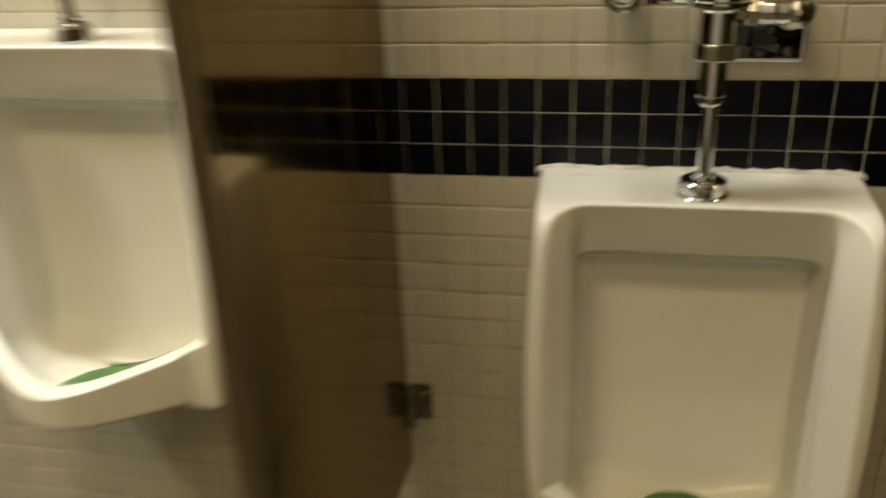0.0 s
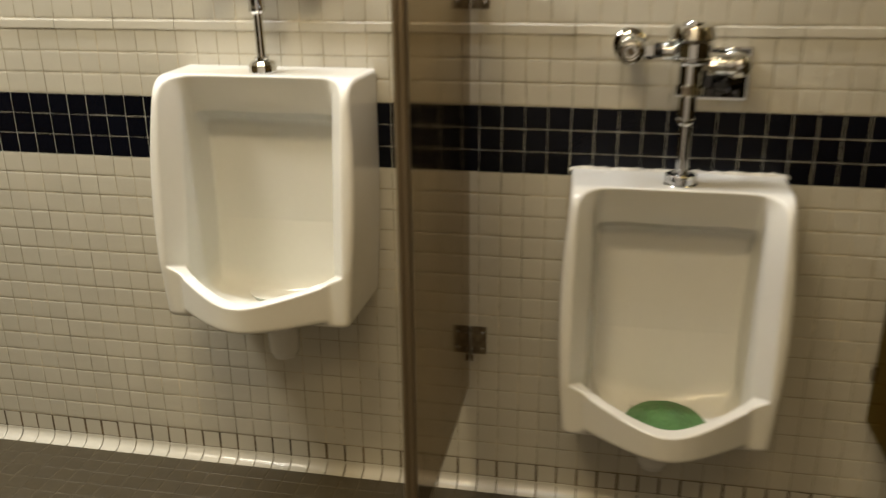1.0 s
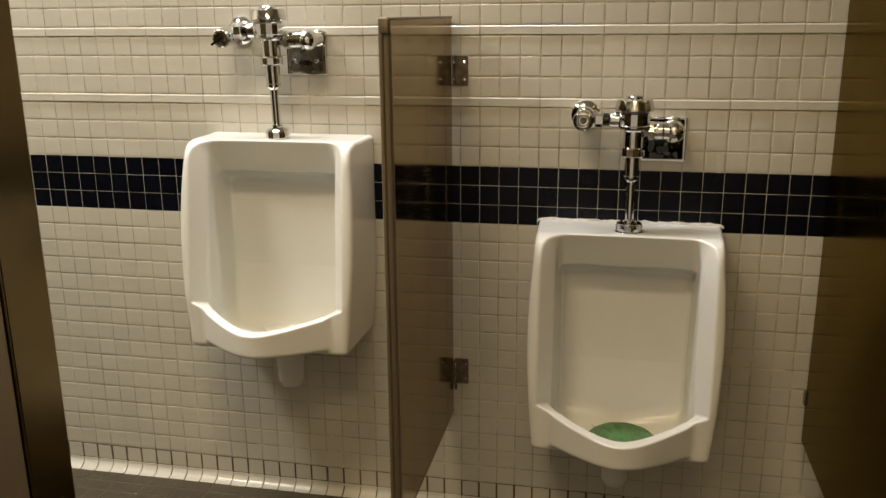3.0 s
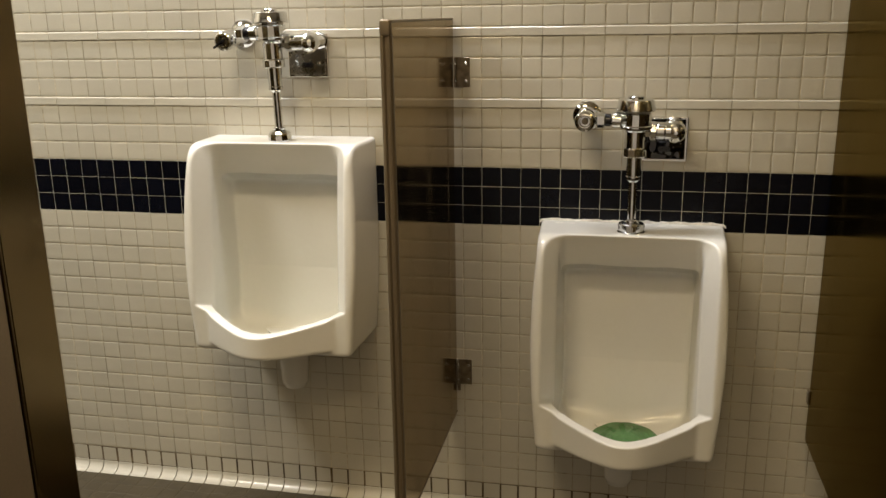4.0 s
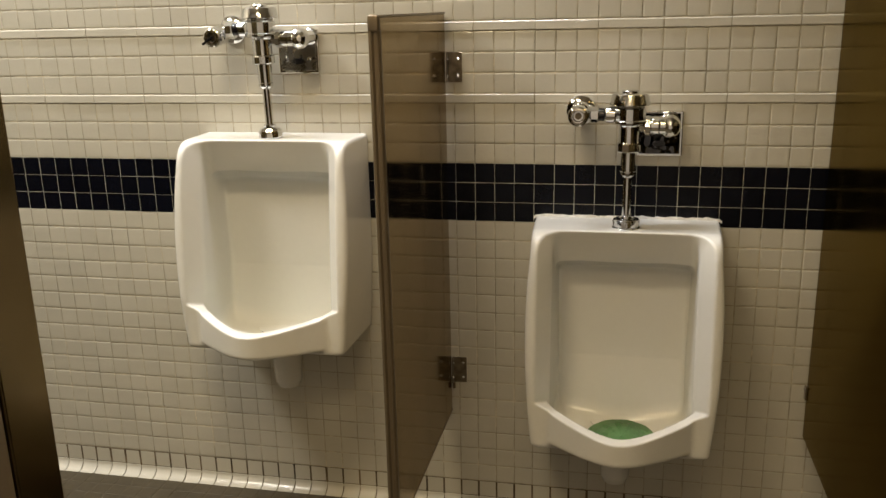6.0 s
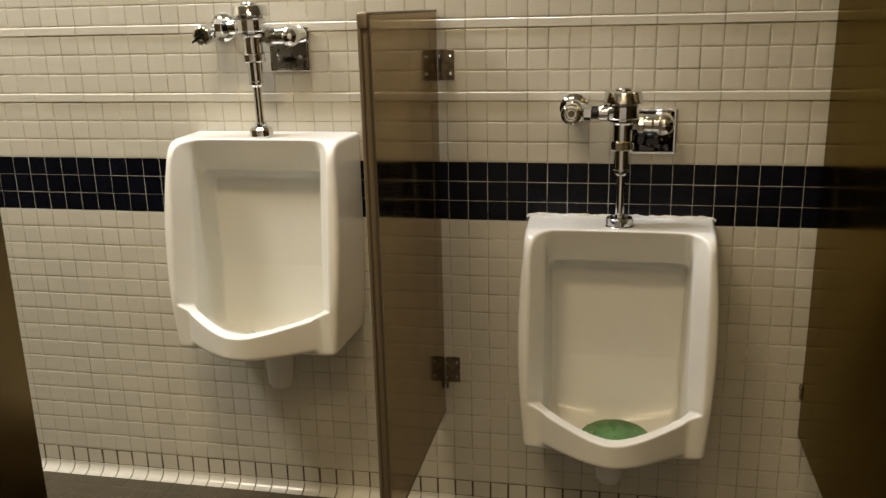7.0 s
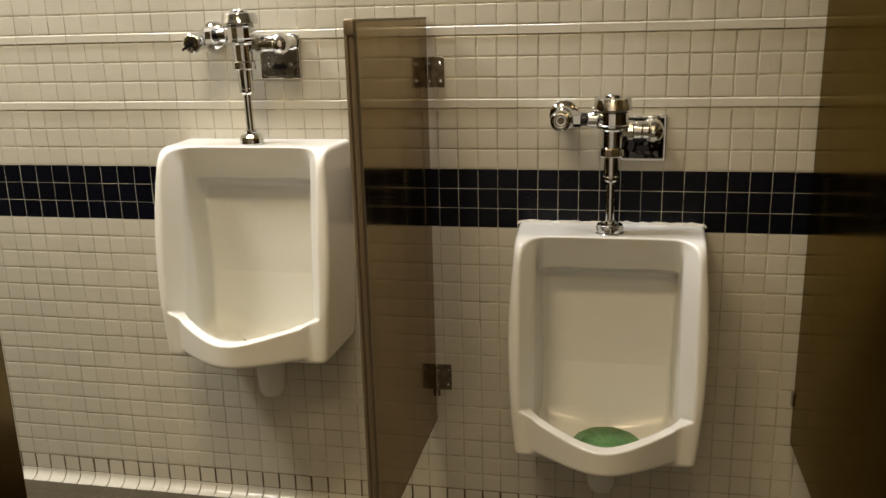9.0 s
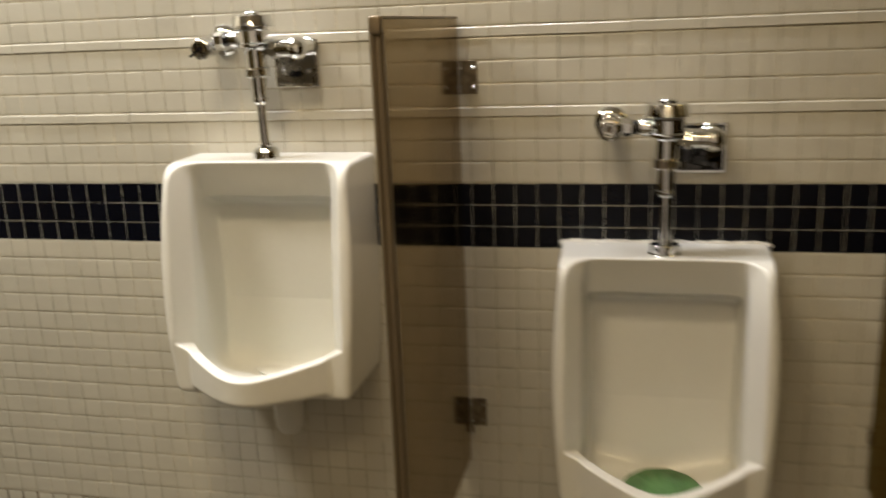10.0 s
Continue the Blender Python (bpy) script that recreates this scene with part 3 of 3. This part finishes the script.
# unseen panel, added to give the high valve's chrome something dark to reflect
side = thing("stall_partition", pose(-0.374, -1.24, 0.3135), "assumed tall brown metal stall side behind its pilaster, unseen, dark in the chrome", "partition", "toilet partitions")
part("panel", box(WEST + 0.374 + 0.012, 0, -0.0125, 0.0125, 0, 1.48, 0.003), STALL_BROWN, side)
pilaster = thing("stall_pilaster", pose(-0.34, -1.21, FLOOR), "narrow brown metal pilaster of a toilet stall", "pilaster")
part("post", box(-0.030, 0, -0.0855, 0, 0.08, 2.05, 0.0035), POST_BROWN, pilaster)
part("shoe", box(-0.033, 0.003, -0.0885, 0.003, 0.0, 0.10, 0.003), STEEL, pilaster, "steel shoe at the foot")
door = thing("stall_door", pose(-0.34, -1.2985, FLOOR), "closed brown metal toilet stall door", "door")
part("leaf", box(-0.0265, -0.0015, -0.62, 0, 0.28, 1.78, 0.0035), LIT_DOOR_BROWN, door)
part("post", box(-0.030, 0, -0.72, -0.6235, 0.02, 2.05, 0.0035), POST_BROWN, door)

# ---- tiles ----
def tile_mesh(wide, tall, mat, name, depth=0.006, edge=0.0013):
    """A tile with softly rounded rims; its face lies in y = 0 and looks to -y."""
    rings = [(0.0, depth), (0.0, edge), (edge * 0.3, edge * 0.3), (edge, 0.0), (edge + 0.0024, -0.00016), (edge + 0.009, -0.00022)]
    v, f = [], []
    for inset, y in rings:
        a, c = wide / 2 - inset, tall / 2 - inset
        v += [(-a, y, -c), (a, y, -c), (a, y, c), (-a, y, c)]
    for r in range(len(rings) - 1):
        for k in range(4):
            f.append((4 * r + k, 4 * r + (k + 1) % 4, 4 * r + 4 + (k + 1) % 4, 4 * r + 4 + k))
    e = 4 * (len(rings) - 1)
    f.append((e, e + 1, e + 2, e + 3))
    me = bpy.data.meshes.new(name)
    me.from_pydata(v, [], f)
    me.materials.append(mat)
    return me, np.array(v), f


def lay_joined(name, shape, mats, mat, parent, label):
    """Many pieces of one shape in one mesh, each at its own pose."""
    _, v, f = shape
    co, faces = [], []
    f = np.array(f)
    for i, m in enumerate(mats):
        m = np.array(m)
        co.append(v @ m[:3, :3].T + m[:3, 3])
        faces.append(f + i * len(v))
    me = bpy.data.meshes.new(name)
    me.from_pydata(np.concatenate(co).tolist(), [], np.concatenate(faces).tolist())
    me.materials.append(mat)
    ob = new(name, me)
    ob.parent = parent
    return tagged(ob, label, kind="stuff")


rng = random.Random(7)
white = tile_mesh(P - 0.0023, P - 0.0027, WHITE_TILE, "tile")
lowest = tile_mesh(P - 0.0032, P - 0.0028, WHITE_TILE, "tile")
black = tile_mesh(P - 0.0011, P - 0.0011, BLACK_TILE, "black_tile", edge=0.0004)
rows = [(COVE + (k + 0.5) * P, "black" if 16 <= k < 19 else "white", k) for k in range(22)]
rows += [(LIST_1 + LIST_H + (k + 0.5) * P, "white", 22 + k) for k in range(3)]
rows += [(TOP + (k + 0.5) * P, "white", 25 + k) for k in range(int((CEIL - TOP) / P))]
sheet = [[rng.uniform(-0.0004, 0.0004) for _ in range(60)] for _ in range(60)]
rest = {"white": [], "black": []}
for z, kind, k in rows:
    for j in range(X0, X1):
        x = (j + 0.5) * P + sheet[k // 6][(j + 60) // 6 % 60] + rng.gauss(0, 0.00015)
        at = pose(x, rng.uniform(-0.00015, 0.00015), z + sheet[(j + 60) // 6 % 60][k // 6] * 0.6 + rng.gauss(0, 0.00014),
                  rng.gauss(0, 0.06), rng.gauss(0, 0.06), rng.gauss(0, 0.06))
        near = -33 <= j < 19 if kind == "black" else (0 <= j < 18 and k < 16) or k == 0
        if near:
            ob = new("tile", (lowest if k == 0 else white if kind == "white" else black)[0])
            ob.parent = wall
            ob.matrix_basis = at
        else:
            rest[kind].append(at)
lay_joined("white_tiles", white, rest["white"], WHITE_TILE, wall, "small glossy off-white wall tiles")
lay_joined("black_tiles", black, rest["black"], BLACK_TILE, wall, "small glossy black wall tiles")


def bar_mesh(name, profile, long, mat):
    """A moulded piece along x with eased ends."""
    bm = bmesh.new()
    rings = []
    for x, s in ((-long / 2, 0.93), (-long / 2 + 0.0015, 1.0), (long / 2 - 0.0015, 1.0), (long / 2, 0.93)):
        rings.append([bm.verts.new((x, y * s if y < 0 else y, z)) for y, z in profile])
    n = len(profile)
    for a, c in zip(rings, rings[1:]):
        for k in range(n):
            bm.faces.new((a[k], a[(k + 1) % n], c[(k + 1) % n], c[k]))
    bm.faces.new(rings[0])
    bm.faces.new(rings[-1][::-1])
    return finish(bm, name, mat, 18)


h = LIST_H - 0.0028
listel = bar_mesh("listel", [(0.004, 0), (-0.0008, 0.0001), (-0.0022, 0.0009), (-0.0024, 0.0018), (-0.0021, h - 0.0030), (-0.0017, h - 0.0017), (-0.0007, h - 0.0006), (0.0004, h - 0.0001), (0.004, h)], 3 * P - 0.0022, WHITE_TILE)
for z in (LIST_1, LIST_2):
    for j in range(X0, X1 - 1, 3):
        ob = new("listel", listel)
        ob.parent = wall
        ob.matrix_basis = pose((j + 1.5) * P + rng.gauss(0, 0.0004), rng.uniform(-0.0004, 0.0004), z + 0.0014 + rng.gauss(0, 0.0002), 0, rng.gauss(0, 0.08), 0)

# coved base
R = COVE - FLOOR
arc = [(-R + R * math.sin(radians(90 * k / 8)), R - R * math.cos(radians(90 * k / 8))) for k in range(9)]
bm = bmesh.new()
prof = [(y + 0.0028, z - 0.0022) for y, z in arc] + [(0.0013, R - 0.0012), (0.0013, R + P - 0.001), (0.006, R + P - 0.001), (0.006, -0.004), (-R + 0.0028, -0.004)]
a = [bm.verts.new((WEST, y, z)) for y, z in prof]
c = [bm.verts.new((EAST, y, z)) for y, z in prof]
for k in range(len(prof)):
    bm.faces.new((a[k], a[(k + 1) % len(prof)], c[(k + 1) % len(prof)], c[k]))
bm.faces.new(a)
bm.faces.new(c[::-1])
bm.transform(Matrix.Translation((0, -0.0012, FLOOR)))
base = tagged(part("baseboard", bm, DIRTY_GROUT), "coved white tile base with dirty joints", "baseboard", kind="structure")
cove = bar_mesh("cove_tile", [(-R - 0.001, 0.0)] + [(y, z + 0.001) for y, z in arc] + [(-0.001, R - 0.001), (0.003, R - 0.001), (0.003, -0.002), (-R, -0.002)], P - 0.0030, WHITE_TILE)
for j in range(X0, X1):
    ob = new("cove_tile", cove)
    ob.parent = base
    ob.matrix_basis = pose((j + 0.5) * P + rng.gauss(0, 0.0003), -0.0003, FLOOR + rng.uniform(-0.0004, 0.0004))

# floor
flat = tile_mesh(P - 0.0018, P - 0.0018, FLOOR_TILE, "floor_tile")
loose = []
for i in range(int(-SOUTH / P)):
    for j in range(X0, X1):
        at = pose((j + 0.5) * P + rng.gauss(0, 0.0003), -R - (i + 0.5) * P - 0.001, FLOOR + rng.uniform(-0.0003, 0.0003)) @ pose(0, 0, 0, -90 + rng.gauss(0, 0.25), rng.gauss(0, 0.25), 0)
        if i < 6 and -30 <= j < 18:
            ob = new("tile", flat[0])
            ob.parent = floor
            ob.matrix_basis = at
        else:
            loose.append(at)
lay_joined("floor_tiles", flat, loose, FLOOR_TILE, floor, "small square grey floor tiles")
